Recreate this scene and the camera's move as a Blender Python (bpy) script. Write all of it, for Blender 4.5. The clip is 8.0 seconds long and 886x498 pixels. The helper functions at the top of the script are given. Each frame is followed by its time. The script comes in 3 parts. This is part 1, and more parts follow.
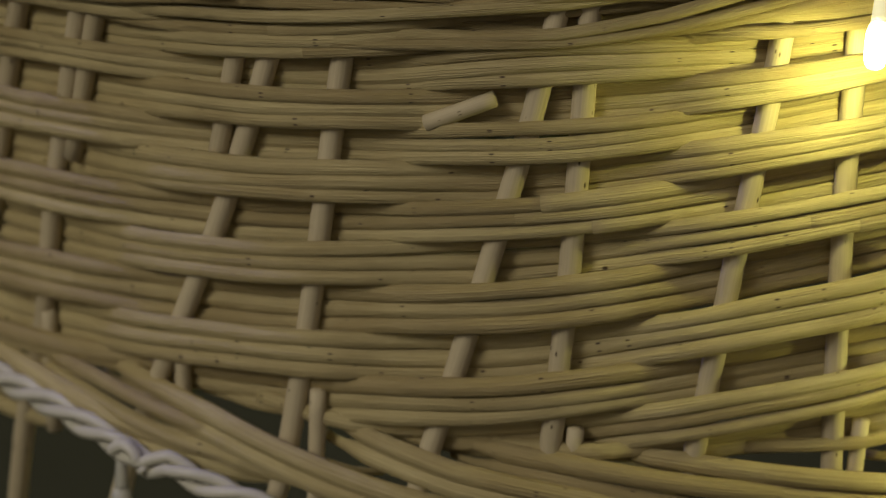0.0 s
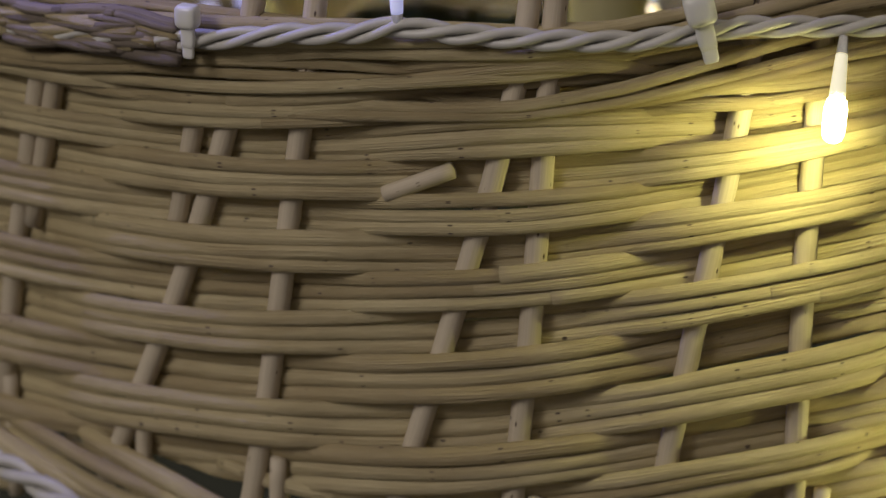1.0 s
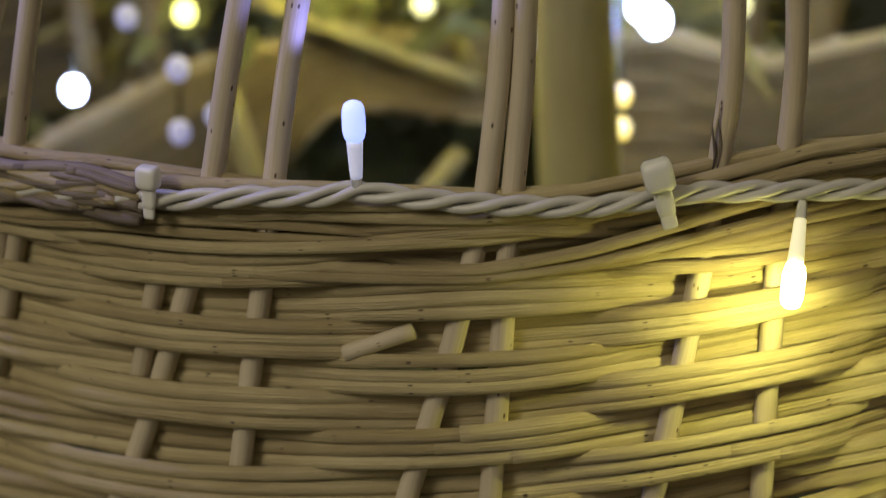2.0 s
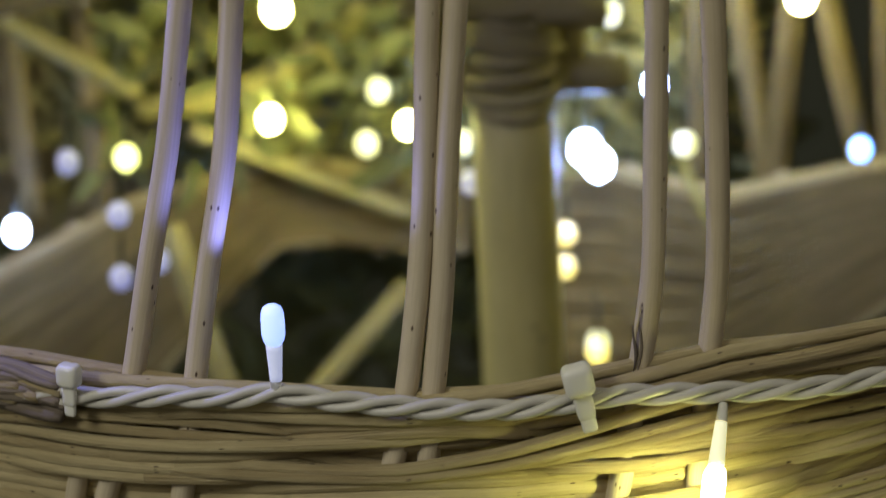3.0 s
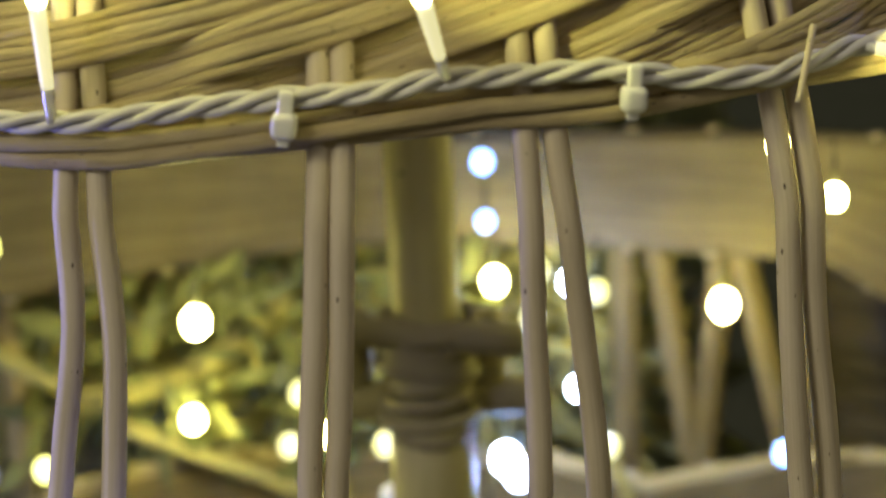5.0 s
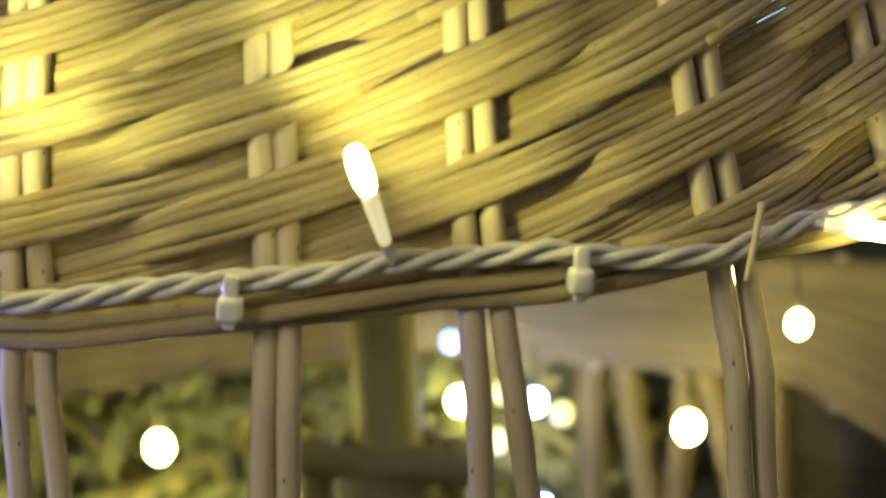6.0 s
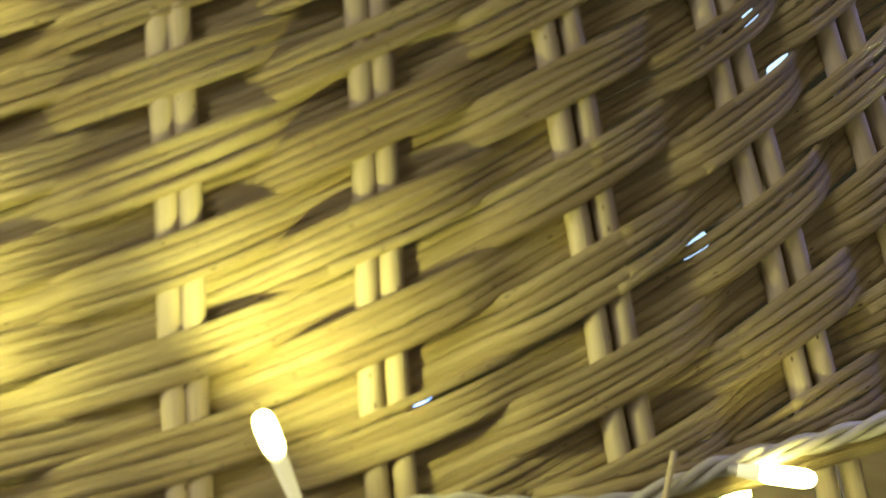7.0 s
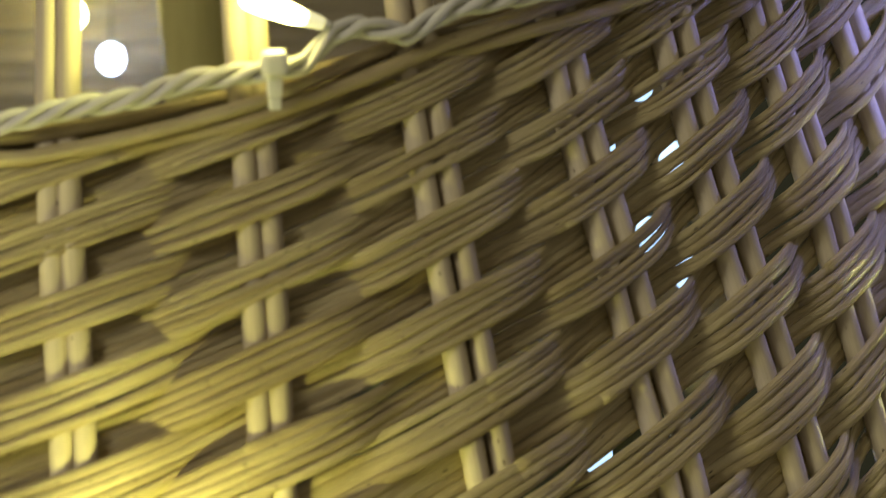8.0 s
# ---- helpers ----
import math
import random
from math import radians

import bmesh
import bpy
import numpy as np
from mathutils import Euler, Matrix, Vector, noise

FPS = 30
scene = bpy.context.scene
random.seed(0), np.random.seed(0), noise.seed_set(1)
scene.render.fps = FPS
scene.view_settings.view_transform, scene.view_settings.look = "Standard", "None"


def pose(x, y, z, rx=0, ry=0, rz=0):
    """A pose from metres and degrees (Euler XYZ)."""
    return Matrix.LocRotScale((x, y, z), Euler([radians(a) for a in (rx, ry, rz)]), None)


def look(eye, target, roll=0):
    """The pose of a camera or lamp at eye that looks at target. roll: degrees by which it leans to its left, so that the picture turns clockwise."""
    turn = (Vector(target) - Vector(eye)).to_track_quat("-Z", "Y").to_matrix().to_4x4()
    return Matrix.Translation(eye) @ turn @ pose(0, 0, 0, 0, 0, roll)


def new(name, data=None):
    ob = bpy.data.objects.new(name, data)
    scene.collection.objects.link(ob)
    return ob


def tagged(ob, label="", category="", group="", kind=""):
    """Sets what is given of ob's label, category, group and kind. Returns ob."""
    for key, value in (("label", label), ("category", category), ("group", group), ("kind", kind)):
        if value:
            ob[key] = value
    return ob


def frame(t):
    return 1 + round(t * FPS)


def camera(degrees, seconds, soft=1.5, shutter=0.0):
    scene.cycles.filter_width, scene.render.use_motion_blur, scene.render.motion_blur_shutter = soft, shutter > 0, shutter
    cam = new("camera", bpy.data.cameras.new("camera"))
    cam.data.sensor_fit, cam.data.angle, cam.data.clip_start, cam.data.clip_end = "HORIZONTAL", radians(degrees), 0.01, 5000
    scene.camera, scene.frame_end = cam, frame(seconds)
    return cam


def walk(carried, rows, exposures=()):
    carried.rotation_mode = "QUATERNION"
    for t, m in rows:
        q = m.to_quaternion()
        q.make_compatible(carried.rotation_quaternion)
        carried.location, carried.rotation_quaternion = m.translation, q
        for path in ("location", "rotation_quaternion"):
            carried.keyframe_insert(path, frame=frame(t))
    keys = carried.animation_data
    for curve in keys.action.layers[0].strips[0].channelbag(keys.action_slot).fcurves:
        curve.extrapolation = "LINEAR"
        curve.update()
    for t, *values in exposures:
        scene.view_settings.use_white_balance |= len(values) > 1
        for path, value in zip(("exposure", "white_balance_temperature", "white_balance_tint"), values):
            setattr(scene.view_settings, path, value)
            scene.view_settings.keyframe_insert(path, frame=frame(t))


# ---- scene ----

# ---------------------------------------------------------------- camera
# a close, long-lens camera that rises past a wicker lantern, looking about 20 degrees down
cam = camera(15.663, 8.0, soft=1.1, shutter=0.2)
cam.data.dof.use_dof = True
cam.data.dof.focus_distance = 0.577
cam.data.dof.aperture_fstop = 15.5
cam.data.dof.aperture_blades = 0
PATH = [
    (0, -0.03913, -0.72367, 0.15119, 70.002, 0.004),
    (0.5, -0.03706, -0.72272, 0.15204, 70.011, -0.005),
    (1, -0.03177, -0.71809, 0.16270, 70.026, -0.014),
    (1.2, -0.03074, -0.71637, 0.16719, 70.016, -0.013),
    (2.3, -0.02108, -0.70552, 0.19966, 70.040, -0.018),
    (2.5, -0.01834, -0.70281, 0.20571, 70.042, -0.025),
    (3, -0.01085, -0.69549, 0.22317, 70.049, -0.058),
    (3.5, -0.00723, -0.68812, 0.24130, 70.040, -0.095),
    (4, -0.00069, -0.68304, 0.25519, 69.997, -0.070),
    (4.5, 0.00109, -0.67700, 0.27076, 69.985, -0.021),
    (4.7, 0.00532, -0.67271, 0.28243, 69.938, 0.017),
    (5.8, 0.01582, -0.65735, 0.31708, 69.987, 0.069),
    (6, 0.01895, -0.65554, 0.32313, 70.023, 0.052),
    (6.5, 0.02381, -0.64928, 0.34311, 69.979, 0.054),
    (7, 0.03358, -0.64276, 0.36353, 69.962, 0.060),
    (7.5, 0.04211, -0.63755, 0.38083, 69.970, 0.052),
    (8, 0.05114, -0.63076, 0.40124, 69.946, 0.060),
]
walk(cam, [(t, pose(x, y, z, tilt, 0, turn)) for t, x, y, z, tilt, turn in PATH],
     exposures=((0.0, -0.08, 6500, 10), (0.5, -0.06, 6050, 15), (1.0, -0.02, 5700, 24), (1.2, 0.0, 5750, 22), (2.3, 0.02, 6650, 10), (2.5, 0.02, 6700, 10), (2.8, 0.1, 6000, 9),
                (3.5, 0.22, 5800, 8), (4.0, 0.28, 6350, 8), (4.5, 0.33, 6300, 8), (6.0, 0.10, 6500, 9), (7.0, 0.16, 6500, 8), (8.0, 0.28, 6500, 6)))

# ---------------------------------------------------------------- light
world = bpy.data.worlds.new("world")
scene.world = world
world.use_nodes = True
wn, wl = world.node_tree.nodes, world.node_tree.links
bg = wn["Background"]
w_tc = wn.new("ShaderNodeTexCoord")
w_sep = wn.new("ShaderNodeSeparateXYZ")
w_ramp = wn.new("ShaderNodeValToRGB")
w_ramp.color_ramp.elements[0].color = (0.05, 0.05, 0.04, 1)
w_ramp.color_ramp.elements[1].color = (1.0, 0.86, 0.66, 1)
w_map = wn.new("ShaderNodeMapRange")
w_map.inputs["From Min"].default_value, w_map.inputs["From Max"].default_value = -0.6, 0.9
wl.new(w_tc.outputs["Generated"], w_sep.inputs[0])
wl.new(w_sep.outputs["Z"], w_map.inputs["Value"])
wl.new(w_map.outputs[0], w_ramp.inputs[0])
wl.new(w_ramp.outputs[0], bg.inputs["Color"])
bg.inputs["Strength"].default_value = 0.27

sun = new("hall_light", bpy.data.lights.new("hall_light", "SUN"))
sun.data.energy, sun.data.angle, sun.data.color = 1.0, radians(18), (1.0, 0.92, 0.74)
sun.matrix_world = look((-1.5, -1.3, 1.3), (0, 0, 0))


# ---------------------------------------------------------------- materials
def mat(name):
    m = bpy.data.materials.new(name)
    m.use_nodes = True
    nt = m.node_tree
    return m, nt.nodes, nt.links, nt.nodes["Principled BSDF"]


def cane(name, light, dark, rough=0.5, spec=0.4, streak=0.88, relief=0.75):
    """Rattan or willow core: long grain along the strand, stains, dark pores, a different tone for each strand."""
    m, n, l, b = mat(name)
    tc = n.new("ShaderNodeTexCoord")
    uv = n.new("ShaderNodeUVMap")
    mp = n.new("ShaderNodeMapping")
    mp.inputs["Scale"].default_value = (45, 15, 1)
    l.new(uv.outputs[0], mp.inputs[0])
    grain = n.new("ShaderNodeTexNoise")
    grain.inputs["Scale"].default_value, grain.inputs["Detail"].default_value = 1.0, 6
    l.new(mp.outputs[0], grain.inputs["Vector"])
    blot = n.new("ShaderNodeTexNoise")
    blot.inputs["Scale"].default_value, blot.inputs["Detail"].default_value = 55, 5
    l.new(tc.outputs["Object"], blot.inputs["Vector"])
    inf = n.new("ShaderNodeObjectInfo")
    tone = n.new("ShaderNodeMix")
    tone.data_type = "RGBA"
    tone.inputs["A"].default_value, tone.inputs["B"].default_value = (*light, 1), (*dark, 1)
    a1 = n.new("ShaderNodeMath")
    a1.operation = "MULTIPLY_ADD"
    a1.inputs[1].default_value, a1.inputs[2].default_value = 1.0, -0.55
    l.new(blot.outputs["Fac"], a1.inputs[0])
    a2 = n.new("ShaderNodeMath")
    a2.operation = "MULTIPLY_ADD"
    a2.inputs[1].default_value = streak
    l.new(grain.outputs["Fac"], a2.inputs[0])
    l.new(a1.outputs[0], a2.inputs[2])
    a3 = n.new("ShaderNodeMath")
    a3.operation = "MULTIPLY_ADD"
    a3.inputs[1].default_value = 0.55
    a3.use_clamp = True
    l.new(inf.outputs["Random"], a3.inputs[0])
    l.new(a2.outputs[0], a3.inputs[2])
    a4 = n.new("ShaderNodeMath")
    a4.operation, a4.inputs[1].default_value = "SUBTRACT", 0.18
    a4.use_clamp = True
    l.new(a3.outputs[0], a4.inputs[0])
    l.new(a4.outputs[0], tone.inputs["Factor"])
    # small dark pores and nicks
    pore = n.new("ShaderNodeTexVoronoi")
    pore.inputs["Scale"].default_value = 1.0
    mp2 = n.new("ShaderNodeMapping")
    mp2.inputs["Scale"].default_value = (210, 3.2, 1)
    l.new(uv.outputs[0], mp2.inputs[0])
    l.new(mp2.outputs[0], pore.inputs["Vector"])
    thr = n.new("ShaderNodeMapRange")
    thr.inputs["From Min"].default_value, thr.inputs["From Max"].default_value = 0.07, 0.15
    l.new(pore.outputs["Distance"], thr.inputs["Value"])
    rare = n.new("ShaderNodeMath")
    rare.operation, rare.inputs[1].default_value = "GREATER_THAN", 0.58
    sepc = n.new("ShaderNodeSeparateColor")
    l.new(pore.outputs["Color"], sepc.inputs[0])
    l.new(sepc.outputs[0], rare.inputs[0])
    inv = n.new("ShaderNodeMath")
    inv.operation, inv.inputs[0].default_value = "SUBTRACT", 1.0
    l.new(thr.outputs[0], inv.inputs[1])
    pm = n.new("ShaderNodeMath")
    pm.operation = "MULTIPLY"
    l.new(inv.outputs[0], pm.inputs[0])
    l.new(rare.outputs[0], pm.inputs[1])
    fin = n.new("ShaderNodeMix")
    fin.data_type = "RGBA"
    fin.inputs["B"].default_value = (0.09, 0.06, 0.035, 1)
    l.new(pm.outputs[0], fin.inputs["Factor"])
    l.new(tone.outputs["Result"], fin.inputs["A"])
    l.new(fin.outputs["Result"], b.inputs["Base Color"])
    b.inputs["Specular IOR Level"].default_value = spec
    fibre = n.new("ShaderNodeTexNoise")
    fibre.inputs["Scale"].default_value, fibre.inputs["Detail"].default_value = 1.0, 4
    mp3 = n.new("ShaderNodeMapping")
    mp3.inputs["Scale"].default_value = (400, 34, 1)
    l.new(uv.outputs[0], mp3.inputs[0])
    l.new(mp3.outputs[0], fibre.inputs["Vector"])
    high = n.new("ShaderNodeMath")
    high.operation, high.inputs[1].default_value = "MULTIPLY_ADD", 0.45
    l.new(fibre.outputs["Fac"], high.inputs[0])
    l.new(a2.outputs[0], high.inputs[2])
    scuff = n.new("ShaderNodeMapRange")
    scuff.inputs["To Min"].default_value, scuff.inputs["To Max"].default_value = rough - 0.12, rough + 0.2
    l.new(fibre.outputs["Fac"], scuff.inputs["Value"])
    l.new(scuff.outputs[0], b.inputs["Roughness"])
    bp = n.new("ShaderNodeBump")
    bp.inputs["Strength"].default_value, bp.inputs["Distance"].default_value = relief, 0.0006
    l.new(high.outputs[0], bp.inputs["Height"])
    l.new(bp.outputs[0], b.inputs["Normal"])
    return m


def plain(name, col, rough=0.4, spec=0.5, trans=0.0, noise_amt=0.15):
    m, n, l, b = mat(name)
    tc = n.new("ShaderNodeTexCoord")
    nz = n.new("ShaderNodeTexNoise")
    nz.inputs["Scale"].default_value, nz.inputs["Detail"].default_value = 180, 4
    l.new(tc.outputs["Object"], nz.inputs["Vector"])
    mx = n.new("ShaderNodeMix")
    mx.data_type = "RGBA"
    mx.inputs["A"].default_value = (*col, 1)
    mx.inputs["B"].default_value = (*[c * (1 - 2 * noise_amt) for c in col], 1)
    l.new(nz.outputs["Fac"], mx.inputs["Factor"])
    l.new(mx.outputs["Result"], b.inputs["Base Color"])
    b.inputs["Roughness"].default_value, b.inputs["Specular IOR Level"].default_value = rough, spec
    b.inputs["Transmission Weight"].default_value = trans
    return m


def glow(name, col, power):
    m, n, l, b = mat(name)
    b.inputs["Base Color"].default_value = (0.8, 0.8, 0.78, 1)
    b.inputs["Emission Color"].default_value = (*col, 1)
    b.inputs["Emission Strength"].default_value = power
    return m


STRAND = cane("rattan_strand", (0.62, 0.53, 0.29), (0.31, 0.235, 0.11), 0.37, 0.5, 1.05, 0.9)
STAKE = cane("rattan_stake", (0.60, 0.52, 0.37), (0.39, 0.325, 0.21), 0.55, 0.45, 0.80, 0.22)
BARK = cane("frayed_bark", (0.36, 0.30, 0.225), (0.10, 0.08, 0.06), 0.8, 0.2)
POLE = cane("bamboo_pole", (0.62, 0.57, 0.23), (0.40, 0.35, 0.12), 0.45)
OLIVE = cane("olive_rattan", (0.40, 0.36, 0.15), (0.24, 0.20, 0.08))
# rattan again, with the dimness at the lantern's back put into its colour
DIM_GREY_CANE = cane("dim_grey_rattan", (0.215, 0.17, 0.095), (0.10, 0.08, 0.045))
DIM_CANE = cane("dim_rattan", (0.29, 0.225, 0.095), (0.12, 0.088, 0.036))
STRAW = plain("yellow_straw", (0.46, 0.41, 0.14), 0.6, 0.3, 0.0, 0.3)
WIRE = plain("white_pvc_wire", (0.62, 0.60, 0.53), 0.42)
NYLON = plain("translucent_nylon", (0.88, 0.87, 0.78), 0.28, 0.5, 0.18, 0.03)
CLEAR = plain("clear_plastic_tube", (0.9, 0.9, 0.86), 0.18, 0.5, 0.55, 0.03)
WARM = glow("warm_led", (1.0, 0.90, 0.27), 34.0)
WARM_FAR = glow("warm_led_far", (1.0, 0.90, 0.24), 95.0)
WARM_DIM = glow("warm_led_dim", (0.94, 0.92, 0.22), 4.2)
PALE_DIM = glow("pale_led_dim", (0.80, 0.78, 0.30), 1.5)
GUIDE_WARM = glow("lit_warm_tube", (1.0, 0.90, 0.42), 0.6)
GUIDE_COOL = glow("lit_cool_tube", (0.62, 0.66, 1.0), 0.40)
COOL = glow("cool_led", (0.26, 0.36, 1.0), 1.5)
COOL_FAR = glow("cool_led_far", (0.40, 0.52, 1.0), 80.0)
LAVENDER = glow("dim_lavender_led", (0.42, 0.44, 1.0), 0.35)
GOLD = glow("dim_gold_led", (1.0, 0.78, 0.14), 2.0)
GLINT = glow("pale_blue_led", (0.42, 0.66, 1.0), 1.5)
BLUE_FAR = glow("blue_led_far", (0.16, 0.34, 1.0), 9.0)
LEAF = plain("green_leaf", (0.21, 0.22, 0.085), 0.5, 0.3, 0.0, 0.3)
DARK = plain("dark_matt", (0.085, 0.09, 0.065), 0.9, 0.1, 0.0, 0.3)


# ---------------------------------------------------------------- mesh helpers
def mesh_object(name, verts, faces, material, parent=None, uvs=None, smooth=True, label="", category="", kind=""):
    me = bpy.data.meshes.new(name)
    me.from_pydata([tuple(v) for v in verts], [], faces)
    if uvs is not None:
        lay = me.uv_layers.new(name="UVMap")
        idx = np.empty(len(me.loops), dtype=np.int32)
        me.loops.foreach_get("vertex_index", idx)
        lay.data.foreach_set("uv", np.asarray(uvs, dtype=np.float32)[idx].ravel())
    if smooth:
        me.polygons.foreach_set("use_smooth", [True] * len(me.polygons))
    me.materials.append(material)
    ob = new(name, me)
    if parent is not None:
        ob.parent = parent
    return tagged(ob, label, category, "", kind)


def tube(name, pts, radius, material, parent=None, sides=8, flat=None, label="", category="", kind="", rough=0.0):
    """A round or oval rod along pts with closed, slightly rounded ends. radius: one number or one for each point."""
    P = np.asarray(pts, dtype=float)
    n = len(P)
    T = np.gradient(P, axis=0)
    T /= np.linalg.norm(T, axis=1)[:, None] + 1e-12
    ref = np.where(np.abs(T[:, 2:3]) > 0.8, np.array([[0.0, 1.0, 0.0]]), np.array([[0.0, 0.0, 1.0]]))
    A = np.cross(T, ref)
    A /= np.linalg.norm(A, axis=1)[:, None] + 1e-12
    B = np.cross(A, T)
    r = np.full(n, radius) if np.isscalar(radius) else np.asarray(radius, dtype=float)
    fa, fb = flat if flat else (1.0, 1.0)
    ph = np.arange(sides) * 2 * math.pi / sides
    V = (P[:, None, :] + A[:, None, :] * (np.cos(ph) * fa)[None, :, None] * r[:, None, None]
         + B[:, None, :] * (np.sin(ph) * fb)[None, :, None] * r[:, None, None])
    d = np.concatenate([[0], np.cumsum(np.linalg.norm(np.diff(P, axis=0), axis=1))])
    uv = np.zeros((n, sides, 2))
    uv[:, :, 0] = d[:, None]
    uv[:, :, 1] = np.abs(np.arange(sides) - sides / 2)[None, :] / sides * 2
    off = random.random() * 50
    uv[:, :, 0] += off
    verts = V.reshape(-1, 3)
    uvs = uv.reshape(-1, 2)
    faces = []
    for i in range(n - 1):
        a, b = i * sides, (i + 1) * sides
        for j in range(sides):
            k = (j + 1) % sides
            faces.append((a + j, a + k, b + k, b + j))
    c0, c1 = len(verts), len(verts) + 1
    verts = np.vstack([verts, P[0] - T[0] * r[0] * 0.25, P[-1] + T[-1] * r[-1] * 0.25])
    uvs = np.vstack([uvs, [[off, 0.5]], [[off + d[-1], 0.5]]])
    last = (n - 1) * sides
    for j in range(sides):
        k = (j + 1) % sides
        faces.append((c0, k, j))
        faces.append((c1, last + j, last + k))
    return mesh_object(name, verts, faces, material, parent, uvs, True, label, category, kind)


def empty(name, label, category, group=""):
    return tagged(new(name), label, category, group)


def polar(theta, r, z):
    """Front of the lantern is theta 0, towards -y; theta grows towards +x. Degrees, metres."""
    a = np.radians(theta)
    return np.stack([r * np.sin(a), -r * np.cos(a), z * np.ones_like(a)], axis=-1)


# ---------------------------------------------------------------- shape of the lantern (millimetres for heights)
PROFILE_Z = [-400, -220, -120, -80, 0, 75, 115, 210, 260, 330]
PROFILE_R = [150, 160, 164, 166, 167, 165, 163, 135, 118, 92]


def radius_at(z, theta=None):
    r = np.interp(z, PROFILE_Z, PROFILE_R) / 1000.0
    if theta is not None:
        r = r * (1 + 0.15 * np.clip((np.asarray(theta) - 35) / 40, 0, 2) ** 1.5)
    return r


# pairs of upright stakes: angle of the pair's middle at these heights, and half the gap in the pair
STAKE_Z = [-400, -150, -105, -85, -55, -25, 0, 25, 45, 75, 95, 130, 150, 170, 190, 210, 235, 330]
HALF_Z = [-105, -55, -25, 0, 45, 75, 95, 130, 190]
PAIRS = []


def stake_pair(mid, half):
    PAIRS.append(((mid[0] - 6, *mid, mid[-1] - 1.0), half))


for k in range(2):
    a = -53.0 - 14.5 * (1 - k)
    stake_pair([a + d for d in (-21, -16, -12, -9, -6, -4, -1.5, 0, 2, 3.5, 3.5, 3.5, 3.5, 3.5, 3.5, 3.5)], (3.0, 2.5, 2.0, 1.5, 1.2, 1.0, 1.0, 1.0, 1.0))
stake_pair((-59.2, -54.1, -50.3, -47.5, -44.7, -41.9, -39.4, -37.5, -35.7, -34.6, -34.6, -34.7, -34.8, -34.9, -35.0, -35.2), (5.0, 3.24, 3.16, 2.65, 1.05, 1.02, 1.0, 0.9, 0.83))
stake_pair((-37.2, -31.5, -29.0, -25.8, -23.3, -21.4, -20.2, -18.9, -18.1, -17.6, -18.8, -20.1, -20.3, -20.6, -20.9, -21.2), (6.25, 3.81, 2.63, 2.06, 1.9, 1.66, 1.32, 0.95, 0.72))
stake_pair((-14.0, -11.4, -9.9, -7.9, -6.2, -5.1, -4.3, -4.0, -3.6, -3.3, -3.2, -3.5, -4.0, -4.3, -5.0, -5.9), (4.4, 2.6, 1.49, 0.88, 0.63, 0.86, 0.82, 0.71, 0.76))
stake_pair((6.5, 7.3, 7.7, 8.5, 9.5, 10.3, 11.3, 11.2, 10.9, 10.3, 9.4, 9.0, 8.9, 9.0, 9.0, 8.8), (5.04, 3.49, 2.67, 2.2, 1.96, 1.7, 1.43, 0.91, 0.77))
stake_pair((21.5, 23.8, 24.7, 26.0, 26.9, 29.2, 28.5, 27.8, 26.7, 25.9, 25.5, 24.7, 24.3, 23.7, 23.0, 22.3), (3.25, 2.0, 1.65, 1.0, 0.95, 1.08, 0.87, 0.93, 1.0))
stake_pair((37.0, 38.5, 39.5, 40.5, 41.5, 42.3, 42.0, 41.7, 41.0, 40.5, 40.2, 39.2, 38.8, 37.6, 36.6, 35.1), (2.05, 1.69, 1.48, 1.3, 1.25, 1.1, 1.0, 1.0, 1.06))
stake_pair((50.0, 50.8, 51.3, 51.9, 52.5, 53.0, 52.7, 52.5, 51.8, 51.3, 50.5, 49.8, 49.1, 48.2, 47.0, 46.1), (1.5, 1.3, 1.2, 1.1, 1.1, 1.1, 1.1, 1.1, 1.1))
stake_pair((60.5, 61.0, 61.2, 61.5, 61.8, 62.0, 61.4, 61.0, 60.3, 59.8, 59.0, 58.2, 57.4, 56.9, 56.6, 55.7), (1.5, 1.3, 1.2, 1.1, 1.0, 1.0, 1.0, 1.0, 1.0))
for k in range(6):
    a = 71.0 + 10.5 * k
    stake_pair([a + d for d in (0, 0, 0, 0, 0, 0, -0.5, -1, -1.5, -2, -2.5, -3.5, -4.5, -5, -5.5, -6.3)], (1.5, 1.3, 1.2, 1.1, 1.0, 1.0, 1.0, 1.0, 1.0))
SPAN = (-84.0, 122.0)
FIRST = 2  # the pair from which the tables of rows below count


def pair_angle(i, z):
    return np.interp(z, STAKE_Z, PAIRS[i][0])


def pair_index(theta, z):
    """Continuous count of stake pairs at an angle and height (arrays)."""
    C = np.stack([pair_angle(i, z) for i in range(len(PAIRS))], axis=0)
    out = np.empty_like(theta)
    for j, t in enumerate(theta):
        out[j] = np.interp(t, C[:, j], np.arange(len(PAIRS)))
    return out


def lower_top(t):
    return np.interp(t, [-60, -36.8, -30.8, -24.6, -16, -6, 0, 8.7, 14, 20, 60], [-5, -2.8, -1.5, -1.2, -0.5, -0.2, 1.6, 5.7, 7.8, 8.0, 9])


def lower_bottom(t):
    return np.interp(t, [-60, -53, -40, -30, -21, -13, -5, 14, 60], [-96, -95, -91, -90.5, -93, -95.5, -95, -94.5, -95])


def upper_bottom(t):
    return np.interp(t, [-60, -15.8, -8.9, -0.5, 6, 13, 20, 26, 40, 60], [121, 128.5, 131.5, 135, 137, 137, 138, 139, 139, 138])


